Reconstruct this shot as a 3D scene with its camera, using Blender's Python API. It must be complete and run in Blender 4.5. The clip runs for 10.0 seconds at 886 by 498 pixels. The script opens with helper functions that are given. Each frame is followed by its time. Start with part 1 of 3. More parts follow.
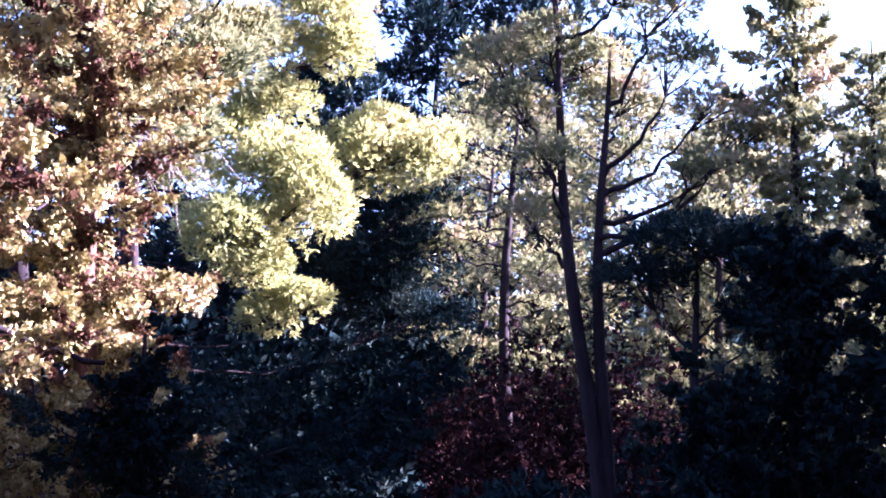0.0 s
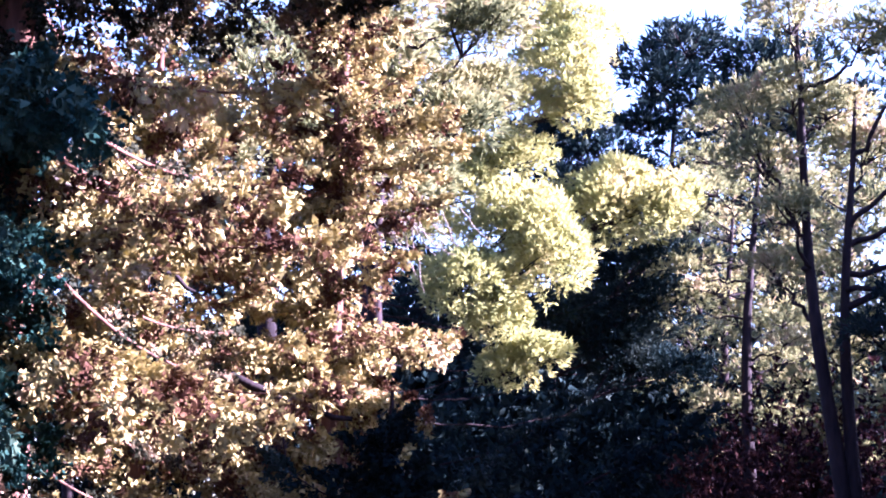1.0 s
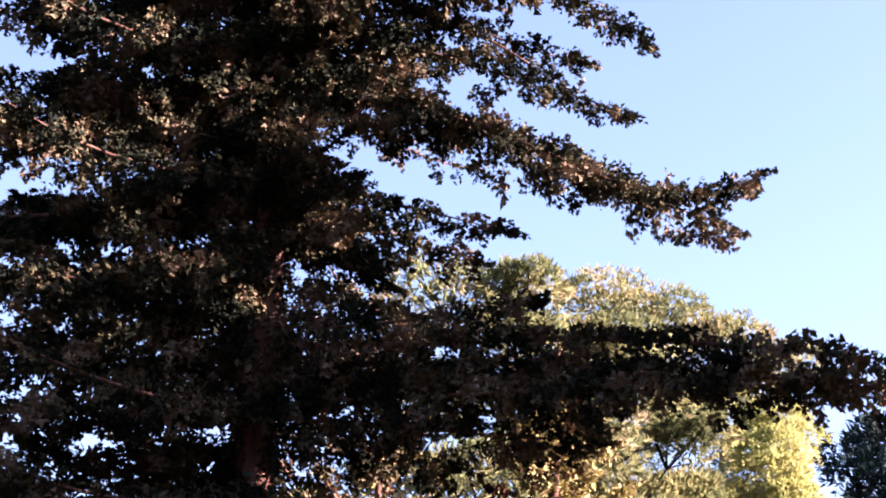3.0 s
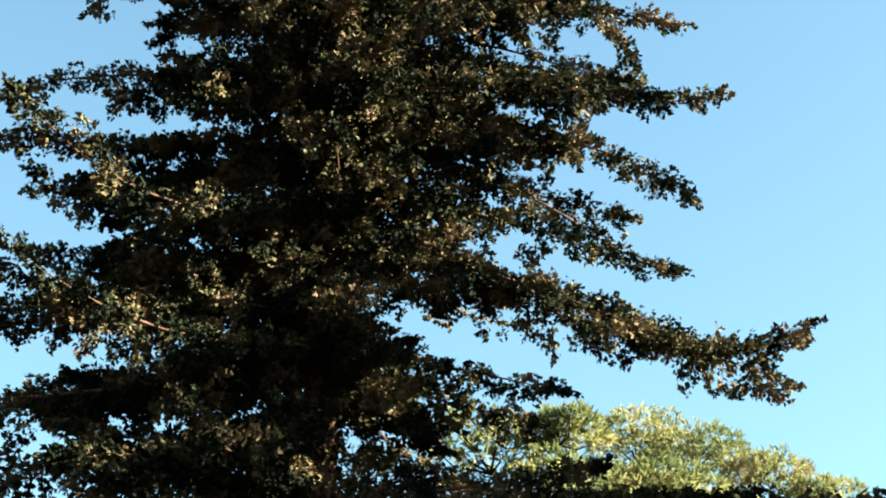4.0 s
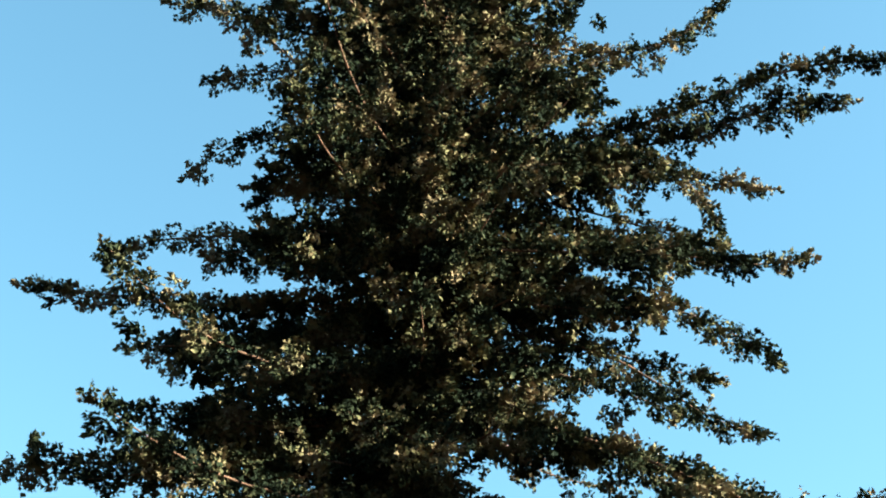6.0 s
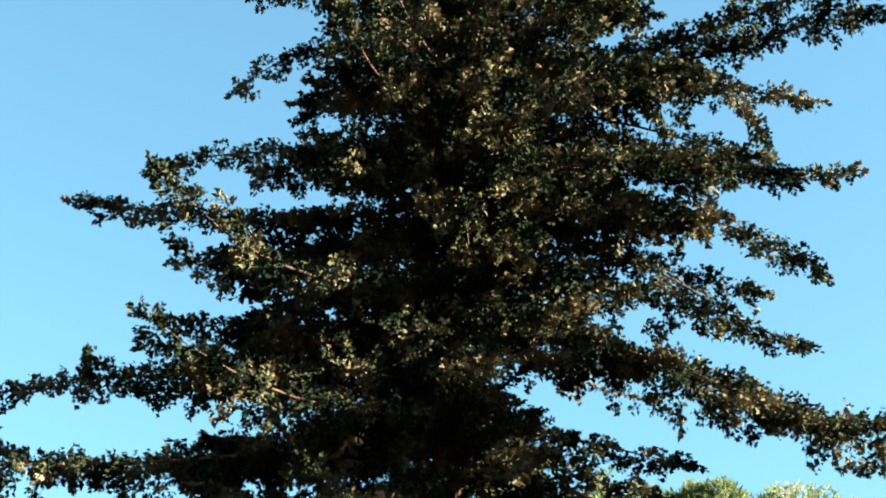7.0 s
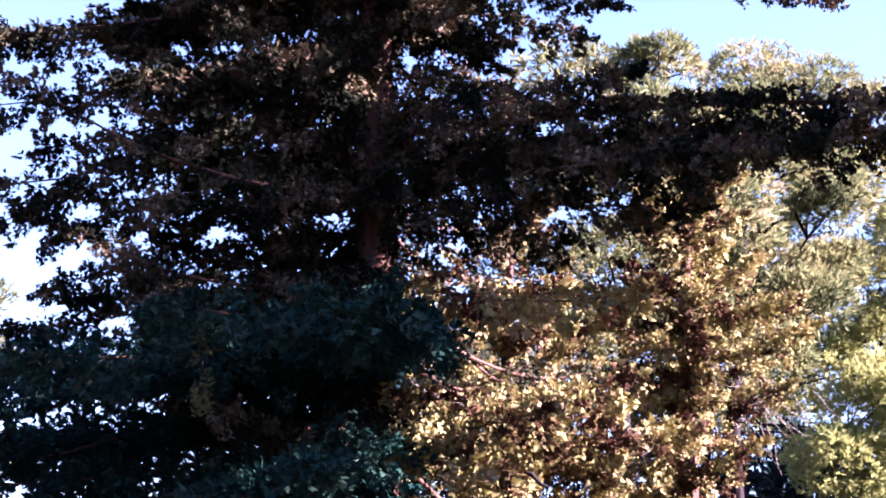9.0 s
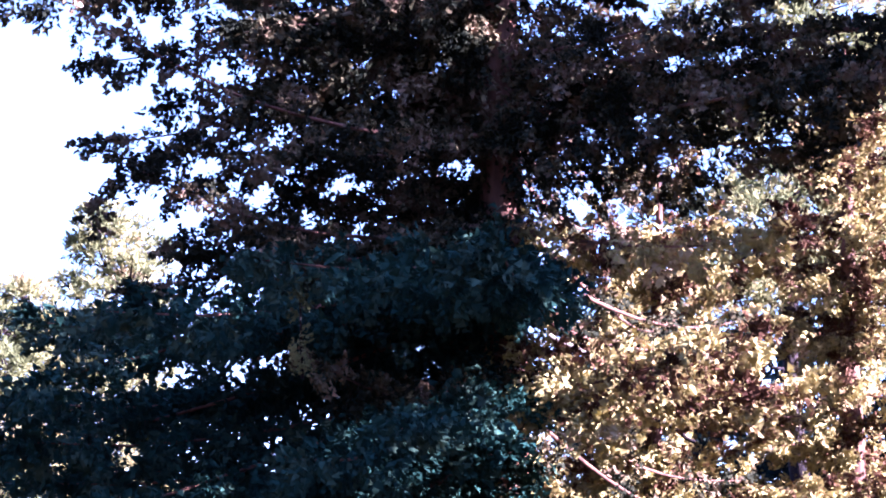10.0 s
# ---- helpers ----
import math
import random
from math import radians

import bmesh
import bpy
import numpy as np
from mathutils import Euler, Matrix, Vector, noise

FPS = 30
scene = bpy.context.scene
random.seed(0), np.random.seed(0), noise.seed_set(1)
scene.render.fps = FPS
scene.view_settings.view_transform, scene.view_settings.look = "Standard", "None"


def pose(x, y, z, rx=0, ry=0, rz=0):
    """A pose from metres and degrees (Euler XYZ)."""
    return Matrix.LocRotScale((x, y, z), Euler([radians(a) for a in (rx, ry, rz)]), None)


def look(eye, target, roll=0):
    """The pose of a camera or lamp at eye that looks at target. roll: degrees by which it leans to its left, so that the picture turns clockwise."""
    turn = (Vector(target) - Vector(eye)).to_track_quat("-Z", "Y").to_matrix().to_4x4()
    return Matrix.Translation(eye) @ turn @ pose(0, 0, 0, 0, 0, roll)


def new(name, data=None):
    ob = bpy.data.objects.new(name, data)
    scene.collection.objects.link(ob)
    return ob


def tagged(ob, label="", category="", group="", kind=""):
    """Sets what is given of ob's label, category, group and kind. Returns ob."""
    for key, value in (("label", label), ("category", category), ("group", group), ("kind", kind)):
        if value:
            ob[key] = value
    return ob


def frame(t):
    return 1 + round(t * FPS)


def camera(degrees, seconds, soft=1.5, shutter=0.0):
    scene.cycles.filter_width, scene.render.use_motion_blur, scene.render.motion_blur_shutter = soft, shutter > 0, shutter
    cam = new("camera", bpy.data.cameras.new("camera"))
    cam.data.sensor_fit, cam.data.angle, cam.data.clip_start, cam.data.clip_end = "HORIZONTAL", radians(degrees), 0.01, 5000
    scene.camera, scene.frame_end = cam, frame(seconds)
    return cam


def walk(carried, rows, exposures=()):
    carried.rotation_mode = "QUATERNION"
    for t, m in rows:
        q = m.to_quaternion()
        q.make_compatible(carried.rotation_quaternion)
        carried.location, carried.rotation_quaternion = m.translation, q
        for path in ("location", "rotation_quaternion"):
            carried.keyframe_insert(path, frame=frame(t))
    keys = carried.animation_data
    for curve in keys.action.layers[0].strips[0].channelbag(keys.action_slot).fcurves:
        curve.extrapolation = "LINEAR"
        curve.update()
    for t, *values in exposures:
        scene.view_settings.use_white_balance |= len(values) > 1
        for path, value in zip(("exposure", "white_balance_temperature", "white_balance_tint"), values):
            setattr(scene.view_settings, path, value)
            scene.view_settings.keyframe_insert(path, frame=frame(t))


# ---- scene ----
cam = camera(30.25, 10.0, soft=1.9)
walk(cam, [
    (0.0, look((-0.347, 0.704, 1.527), (-3.280, 10.161, 2.928), -0.03)),
    (0.5, look((-0.397, 0.684, 1.567), (-4.061, 9.881, 2.980), 0.46)),
    (1.0, look((-0.459, 0.696, 1.596), (-4.704, 9.590, 3.292), 0.83)),
    (1.5, look((-0.493, 0.671, 1.677), (-5.154, 9.230, 3.918), 1.50)),
    (2.0, look((-0.473, 0.601, 1.731), (-5.400, 8.817, 4.599), 1.90)),
    (2.5, look((-0.391, 0.474, 1.788), (-5.432, 8.388, 5.248), 2.33)),
    (2.7, look((-0.273, 0.257, 1.768), (-5.303, 8.081, 5.440), 2.29)),
    (3.8, look((-0.524, -0.241, 2.088), (-5.419, 7.225, 6.593), 0.33)),
    (4.0, look((-0.540, -0.263, 2.075), (-5.433, 7.099, 6.750), 0.25)),
    (4.5, look((-0.544, -0.273, 2.036), (-5.430, 6.808, 7.134), 0.77)),
    (5.0, look((-0.527, -0.282, 2.021), (-5.401, 6.519, 7.497), 1.35)),
    (5.2, look((-0.530, -0.275, 2.013), (-5.402, 6.428, 7.612), 1.41)),
    (6.3, look((-0.029, -0.266, 1.953), (-5.380, 6.216, 7.371), 4.01)),
    (6.5, look((-0.022, -0.271, 1.949), (-5.451, 6.236, 7.260), 3.99)),
    (7.0, look((-0.012, -0.282, 1.925), (-5.623, 6.294, 6.952), 4.05)),
    (7.5, look((0.046, -0.297, 1.893), (-5.795, 6.417, 6.454), 4.18)),
    (8.0, look((0.075, -0.215, 1.819), (-6.054, 6.717, 5.611), 3.74)),
    (8.5, look((0.139, -0.074, 1.635), (-6.093, 7.148, 4.635), 2.41)),
    (9.0, look((0.252, 0.127, 1.602), (-5.778, 7.618, 4.342), 0.42)),
    (9.5, look((0.206, 0.487, 1.680), (-6.173, 7.743, 4.259), -0.06)),
    (10.0, look((0.273, 1.003, 1.753), (-6.671, 7.773, 4.194), 0.76)),
], exposures=[(0.0, 4.6, 4900, 52), (1.5, 4.5, 4950, 52), (2.5, 3.98, 5550, 54), (3.8, 3.42, 6400, -10), (5.0, 3.42, 6000, -24), (6.3, 3.42, 5800, -26), (7.5, 3.36, 5800, -20), (8.0, 3.22, 5900, -6), (8.5, 3.15, 5550, 30), (9.0, 3.9, 5300, 46), (9.5, 4.4, 5000, 48), (10.0, 4.5, 4900, 50)])

# ---- light ----
SUN_BEARING, SUN_HEIGHT = -63.0, 25.0   # degrees to the left of +y, and above the horizon
world = bpy.data.worlds.new("sky")
scene.world = world
world.use_nodes = True
sky = world.node_tree.nodes.new("ShaderNodeTexSky")
sky.sky_type, sky.sun_disc = "NISHITA", False
sky.sun_elevation, sky.sun_rotation = radians(SUN_HEIGHT), radians(-SUN_BEARING)
sky.air_density, sky.dust_density, sky.ozone_density = 1.0, 0.9, 0.9
background = world.node_tree.nodes["Background"]
background.inputs["Strength"].default_value = 0.036
world.node_tree.links.new(sky.outputs[0], background.inputs["Color"])
sun = new("sun", bpy.data.lights.new("sun", "SUN"))
sun.data.energy, sun.data.angle, sun.data.color = 5.0, radians(0.5), (1.0, 0.89, 0.74)
sb, sh = radians(SUN_BEARING), radians(SUN_HEIGHT)
sun.matrix_world = look((-60 * math.sin(sb) * math.cos(sh), 60 * math.cos(sb) * math.cos(sh), 60 * math.sin(sh)), (0, 0, 0))


# ---- materials ----
def nodes_of(name):
    mat = bpy.data.materials.new(name)
    mat.use_nodes = True
    return mat, mat.node_tree.nodes, mat.node_tree.links


def ramp_of(nodes, stops):
    r = nodes.new("ShaderNodeValToRGB")
    while len(r.color_ramp.elements) < len(stops):
        r.color_ramp.elements.new(0.5)
    for e, (at, c) in zip(r.color_ramp.elements, stops):
        e.position, e.color = at, (*c, 1)
    return r


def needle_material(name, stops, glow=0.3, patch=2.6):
    """Foliage: a tone of its own for every sprig, larger drifts of tone through the crown, some light let through. In
    SPRUCE and CONED the drifts stand in for sunlit clumps and dark gaps.
    """
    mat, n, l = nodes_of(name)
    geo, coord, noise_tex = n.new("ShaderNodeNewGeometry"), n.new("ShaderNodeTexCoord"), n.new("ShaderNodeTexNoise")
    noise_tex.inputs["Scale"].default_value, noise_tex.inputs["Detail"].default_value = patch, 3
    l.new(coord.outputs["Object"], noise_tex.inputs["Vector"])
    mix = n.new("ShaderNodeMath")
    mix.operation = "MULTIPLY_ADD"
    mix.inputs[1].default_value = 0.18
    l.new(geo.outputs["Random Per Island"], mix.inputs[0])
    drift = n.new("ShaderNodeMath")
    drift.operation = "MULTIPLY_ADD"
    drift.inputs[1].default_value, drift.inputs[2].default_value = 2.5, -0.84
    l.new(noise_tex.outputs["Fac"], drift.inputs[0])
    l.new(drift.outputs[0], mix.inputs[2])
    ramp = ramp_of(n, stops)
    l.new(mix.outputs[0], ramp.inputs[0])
    bsdf, trans, both = n["Principled BSDF"], n.new("ShaderNodeBsdfTranslucent"), n.new("ShaderNodeMixShader")
    bsdf.inputs["Roughness"].default_value = 0.62
    bsdf.inputs["Specular IOR Level"].default_value = 0.015
    l.new(ramp.outputs[0], bsdf.inputs["Base Color"])
    l.new(ramp.outputs[0], trans.inputs["Color"])
    both.inputs[0].default_value = glow
    l.new(bsdf.outputs[0], both.inputs[1])
    l.new(trans.outputs[0], both.inputs[2])
    l.new(both.outputs[0], n["Material Output"].inputs["Surface"])
    return mat


def bark_material(name, dark, light, scale):
    mat, n, l = nodes_of(name)
    coord, mapping = n.new("ShaderNodeTexCoord"), n.new("ShaderNodeMapping")
    mapping.inputs["Scale"].default_value = (scale, scale, scale * 0.22)
    tex, fine, bump = n.new("ShaderNodeTexNoise"), n.new("ShaderNodeTexNoise"), n.new("ShaderNodeBump")
    tex.inputs["Scale"].default_value, tex.inputs["Detail"].default_value = 1.0, 6
    fine.inputs["Scale"].default_value = 0.7
    l.new(coord.outputs["Object"], mapping.inputs["Vector"])
    l.new(mapping.outputs[0], tex.inputs["Vector"])
    l.new(coord.outputs["Object"], fine.inputs["Vector"])
    ramp = ramp_of(n, [(0.3, dark), (0.68, light)])
    add = n.new("ShaderNodeMath")
    add.operation = "MULTIPLY_ADD"
    add.inputs[1].default_value, add.inputs[2].default_value = 0.3, -0.15
    l.new(fine.outputs["Fac"], add.inputs[0])
    total = n.new("ShaderNodeMath")
    l.new(add.outputs[0], total.inputs[0])
    l.new(tex.outputs["Fac"], total.inputs[1])
    l.new(total.outputs[0], ramp.inputs[0])
    bump.inputs["Strength"].default_value, bump.inputs["Distance"].default_value = 0.9, 0.03
    l.new(tex.outputs["Fac"], bump.inputs["Height"])
    bsdf = n["Principled BSDF"]
    bsdf.inputs["Roughness"].default_value, bsdf.inputs["Specular IOR Level"].default_value = 0.9, 0.1
    l.new(ramp.outputs[0], bsdf.inputs["Base Color"])
    l.new(bump.outputs[0], bsdf.inputs["Normal"])
    return mat


# near-black to tan stops: shaded gaps and sunlit clumps painted into the needles
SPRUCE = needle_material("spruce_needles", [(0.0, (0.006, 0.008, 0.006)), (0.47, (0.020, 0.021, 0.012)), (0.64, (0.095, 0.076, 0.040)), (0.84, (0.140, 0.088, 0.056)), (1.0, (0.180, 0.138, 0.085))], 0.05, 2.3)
# the dark reddish stops are brown cones and also painted shade of the crown's hollows
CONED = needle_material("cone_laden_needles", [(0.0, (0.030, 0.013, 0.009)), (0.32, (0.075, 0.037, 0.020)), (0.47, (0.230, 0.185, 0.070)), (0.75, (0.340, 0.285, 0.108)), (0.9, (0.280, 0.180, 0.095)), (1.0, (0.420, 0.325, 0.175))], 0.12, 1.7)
# copy of the spruce needles with the dark, cool tint of shade in its colour
TEAL = needle_material("shade_tinted_needles", [(0.0, (0.008, 0.025, 0.021)), (0.5, (0.016, 0.043, 0.034)), (1.0, (0.050, 0.078, 0.050))], 0.1, 3.0)
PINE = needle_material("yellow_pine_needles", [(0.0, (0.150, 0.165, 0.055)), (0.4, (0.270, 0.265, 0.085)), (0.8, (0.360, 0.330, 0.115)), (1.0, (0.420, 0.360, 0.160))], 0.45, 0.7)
OLIVE = needle_material("olive_pine_needles", [(0.0, (0.050, 0.060, 0.028)), (0.35, (0.135, 0.140, 0.058)), (0.7, (0.250, 0.225, 0.095)), (1.0, (0.320, 0.235, 0.140))], 0.35, 0.9)
# near black: the deep shade of the wood is put into this needle colour
SHADEPINE = needle_material("shade_darkened_needles", [(0.0, (0.004, 0.009, 0.010)), (0.5, (0.009, 0.018, 0.018)), (1.0, (0.026, 0.034, 0.026))], 0.12, 0.6)
# russet leaves, their colour lowered to stand for the shade under the pines
RUSSET = needle_material("shaded_russet_leaves", [(0.0, (0.006, 0.004, 0.006)), (0.5, (0.014, 0.006, 0.007)), (1.0, (0.050, 0.020, 0.016))], 0.2)
BARK = bark_material("reddish_bark", (0.036, 0.018, 0.013), (0.150, 0.072, 0.050), 9.0)
# bark lowered to near black, with the shade on the trunks in its colour
GREYBARK = bark_material("shade_darkened_bark", (0.007, 0.005, 0.006), (0.024, 0.015, 0.015), 8.0)
PALEWOOD = bark_material("weathered_wood", (0.080, 0.062, 0.052), (0.240, 0.195, 0.165), 12.0)
LITTER = bark_material("needle_litter", (0.022, 0.017, 0.010), (0.070, 0.050, 0.030), 1.4)

# ---- mesh builders ----
rng = np.random.default_rng(7)


def unit(v):
    return v / np.maximum(np.linalg.norm(v, axis=-1, keepdims=True), 1e-9)


def bearing(deg):
    a = radians(deg)
    return np.array([-math.sin(a), math.cos(a), 0.0])


def spot(deg, dist, right=0.0):
    """A place on the ground: so far along a bearing, then so far to its right."""
    return bearing(deg) * dist + bearing(deg - 90) * right


def mesh_of(name, verts, faces, mat):
    me = bpy.data.meshes.new(name)
    verts, faces = np.asarray(verts, np.float32), np.asarray(faces, np.int32)
    me.vertices.add(len(verts))
    me.vertices.foreach_set("co", verts.ravel())
    me.loops.add(faces.size)
    me.loops.foreach_set("vertex_index", faces.ravel())
    me.polygons.add(len(faces))
    k = faces.shape[1]
    me.polygons.foreach_set("loop_start", np.arange(0, faces.size, k, dtype=np.int32))
    me.polygons.foreach_set("loop_total", np.full(len(faces), k, np.int32))
    me.update(calc_edges=True)
    me.materials.append(mat)
    return me


def part(name, me, parent, label=""):
    ob = new(name, me)
    ob.parent = parent
    if label:
        ob["label"] = label
    return ob


def sprig_mesh(name, roots, ways, sizes, mat, blades=7, spread=0.9, width=0.15, outward=None):
    """Sprigs of needles: narrow bunches that fan out from one root each; outward lays them like scales over a tassel."""
    k = len(roots)
    d = unit(ways[:, None, :] + spread * rng.normal(size=(k, blades, 3)) * 0.75)
    ln = sizes[:, None, None] * rng.uniform(0.55, 1.1, (k, blades, 1))
    facing = rng.normal(size=(k, blades, 3)) if outward is None else outward[:, None, :] + 0.3 * rng.normal(size=(k, blades, 3))
    side = unit(np.cross(facing, d)) * ln * width * rng.uniform(0.7, 1.3, (k, blades, 1))
    r = roots[:, None, :]
    v = np.concatenate([r, np.stack([r + d * ln * 0.5 + side * 1.7, r + d * ln - side * 0.3], 2).reshape(k, blades * 2, 3)], 1)
    base = (np.arange(k) * (blades * 2 + 1))[:, None]
    j = np.arange(blades)[None, :] * 2
    f = np.stack([base + 0 * j, base + 1 + j, base + 2 + j], -1).reshape(-1, 3)
    return mesh_of(name, v.reshape(-1, 3), f, mat)


def tube_mesh(name, paths, mat, sides=7, rough=0.0):
    """Tapered round limbs along (points, radii), joined into one mesh."""
    verts, faces, n0 = [], [], 0
    for pts, rad in paths:
        pts, m = np.asarray(pts, float), len(pts)
        tang = unit(np.gradient(pts, axis=0))
        ref = np.where(np.abs(tang[:, 2:3]) > 0.9, [[1.0, 0, 0]], [[0, 0, 1.0]])
        a = unit(np.cross(tang, ref))
        b = np.cross(tang, a)
        th = np.linspace(0, 2 * np.pi, sides, endpoint=False)
        rr = np.asarray(rad, float)[:, None] * (1 + rough * rng.normal(size=(m, sides)))
        ring = pts[:, None] + rr[..., None] * (np.cos(th)[None, :, None] * a[:, None] + np.sin(th)[None, :, None] * b[:, None])
        verts.append(ring.reshape(-1, 3))
        i, s = np.meshgrid(np.arange(m - 1), np.arange(sides), indexing="ij")
        q = np.stack([i * sides + s, i * sides + (s + 1) % sides, (i + 1) * sides + (s + 1) % sides, (i + 1) * sides + s], -1)
        faces.append(q.reshape(-1, 4) + n0)
        n0 += m * sides
    me = mesh_of(name, np.concatenate(verts), np.concatenate(faces), mat)
    me.polygons.foreach_set("use_smooth", np.ones(len(me.polygons), bool))
    return me


def tree_base(name, x, y, label, group="", category="tree"):
    return tagged(set_place(new(name), x, y), label, category, group)


def set_place(ob, x, y, z=0.0):
    ob.location = (x, y, z)
    return ob


def trunk_path(height, lean=(0.0, 0.0), wobble=0.05, steps=26):
    s = np.linspace(0, 1, steps)
    p = np.stack([lean[0] * s + wobble * np.sin(7 * s + 1), lean[1] * s + wobble * np.cos(6 * s), -0.15 + (height + 0.15) * s], 1)
    p[:, :2] -= p[0, :2]
    return p


def add_trunk(tree, height, radius, mat, lean=(0, 0), wobble=0.05, tip=0.02):
    p = trunk_path(height, lean, wobble)
    s = np.linspace(0, 1, len(p))
    rad = radius * (1 - s) ** 0.85 + tip + radius * 0.5 * np.exp(-s * height / 0.35)
    part("trunk", tube_mesh("trunk", [(p, rad)], mat, 14, 0.05), tree)
    return p


def smooth_path(points, steps=16):
    """A limb that runs softly through a few given points."""
    p = np.asarray(points, float)
    d = np.concatenate([[0], np.cumsum(np.linalg.norm(np.diff(p, axis=0), axis=1))])
    fine = np.linspace(0, d[-1], steps * 4)
    q = np.stack([np.interp(fine, d, p[:, c]) for c in range(3)], 1)
    k = steps // 2
    for _ in range(2):
        padded = np.concatenate([2 * q[:1] - q[k:0:-1], q, 2 * q[-1:] - q[-2:-k - 2:-1]])
        q = np.stack([np.convolve(padded[:, c], np.ones(2 * k + 1) / (2 * k + 1), "valid") for c in range(3)], 1)
    return q[np.linspace(0, len(q) - 1, steps).astype(int)]


def dress_bough(tree, limb, mat, bark, width=0.8, size=0.076, dense=1.0, hang=0.3, blades=3, bare=0.02, hollow=-1.0):
    """One bough: its limb, and about it a thick drooping spray of tassels, each a small dense bunch of needle sprigs.
    hollow: the higher, the more of the crown lies open in dark hollows."""
    step = np.linalg.norm(np.diff(limb, axis=0), axis=1)
    length, s = step.sum(), np.concatenate([[0], np.cumsum(step)]) / step.sum()
    tang = unit(np.gradient(limb, axis=0))
    rad = (0.004 + 0.004 * length) * (1 - s) ** 0.8 + 0.004
    ob = part("bough", tube_mesh("bough", [(limb, rad)], bark, 6), tree)
    near, up = size / 0.076, np.array([0, 0, 1.0])

    def along(at):
        return np.stack([np.interp(at, s, limb[:, c]) for c in range(3)], 1), unit(np.stack([np.interp(at, s, tang[:, c]) for c in range(3)], 1))

    # tassels: along the limb, out to its sides and hanging under it
    k = max(5, int(length * (7.0 + 10.0 * width) * dense * (1.0 if near < 1.7 else 0.55) / near ** 1.15))
    at = bare + (1 - bare) * (np.arange(k) + rng.random(k)) / k
    p, h = along(at)
    side = unit(np.cross(h, up))
    outline = (0.35 + 0.65 * np.sin(np.pi * np.clip(0.2 + 0.78 * at, 0, 1)) ** 0.8) * (0.75 + 0.35 * np.sin(at * length * 4.1 / near ** 0.5 + rng.uniform(0, 6)))
    off = rng.uniform(-1, 1, k)
    off = np.sign(off) * np.abs(off) ** 0.8
    hanging = rng.random(k) < min(0.5, hang)
    drop = np.where(hanging, rng.uniform(0.1, 1.0, k) * hang * outline, 0.18 * width * outline * off ** 2 + rng.normal(0, 0.05 * near, k))
    centre = p + side * (off * width * 0.72 * outline)[:, None] - up * drop[:, None]
    way = unit(h * 0.75 + side * (off * 1.1)[:, None] - up * np.where(hanging, 1.6, 0.12)[:, None] + rng.normal(0, 0.3, (k, 3)))
    fat = near * rng.uniform(0.07, 0.135, k) * (1.1 - 0.3 * np.abs(off)) * (1.05 - 0.35 * at)
    long = fat * rng.uniform(1.4, 2.3, k)
    if hollow > -1:
        kept = np.array([noise.noise(Vector(tuple(c * 1.55))) > hollow for c in centre])
        kept |= np.abs(off) < 0.24
        centre, way, fat, long = centre[kept], way[kept], fat[kept], long[kept]
    # tips: on the limb's end, its back and its edges, thin and single
    m = int(length * 5.0 * dense / near) + 4
    at = np.concatenate([np.linspace(0.9, 1.0, 4), rng.uniform(0.1, 1.0, m - 4)])
    q, g = along(at)
    gs = unit(np.cross(g, up))
    lift = np.concatenate([np.zeros(4), rng.uniform(-0.2, 1.0, m - 4)])
    w2 = unit(g + up * lift[:, None] + gs * rng.normal(0, 0.6, (m, 1)) * (lift != 0)[:, None])
    centre, way = np.concatenate([centre, q + w2 * 0.08 * near]), np.concatenate([way, w2])
    fat, long = np.concatenate([fat, np.full(m, 0.026 * near)]), np.concatenate([long, near * rng.uniform(0.07, 0.14, m)])
    count = np.maximum(6, (228 * long / near * np.sqrt(fat / near / 0.08)).astype(int).clip(8, 66 if near < 1.7 else 15 if near < 4 else 8))
    i = np.repeat(np.arange(len(centre)), count)
    v = unit(rng.normal(size=(len(i), 3))) * rng.uniform(0.35, 1.0, (len(i), 1))
    lengthwise = (v * way[i]).sum(1, keepdims=True)
    offset = (v - lengthwise * way[i]) * fat[i][:, None] * (1.15 - 0.45 * lengthwise) + lengthwise * way[i] * long[i][:, None]
    ways = unit(unit(offset) * 0.55 + way[i] * 1.0 + rng.normal(0, 0.3, (len(i), 3)))
    part("needles", sprig_mesh("needles", centre[i] + offset, ways, size * rng.uniform(0.55, 1.05, len(i)), mat, blades, 0.45, 0.3, unit(offset - lengthwise * way[i] * (long[i] * 0.6)[:, None])), ob)
    return ob


def conifer_bough(tree, start, az, length, tip_rise, mat, bark, width=0.9, sag=0.12, size=0.076, dense=1.0, hang=0.3, blades=3, hollow=-1.0):
    """A bough by its bearing, length and the rise of its tip."""
    h, side = bearing(az), bearing(az - 90)
    s = np.linspace(0, 1, 14)
    bend = rng.normal(0, 0.05, 2)
    limb = np.asarray(start) + np.outer(s * length, h) + np.outer(np.sin(s * 3.0) * bend[0] * length, side)
    limb[:, 2] += tip_rise * s - sag * length * np.sin(np.pi * s) + 0.05 * length * np.maximum(s - 0.75, 0) * 4 * abs(bend[1] * 8)
    return dress_bough(tree, limb, mat, bark, width, size, dense, hang, blades, hollow=hollow)


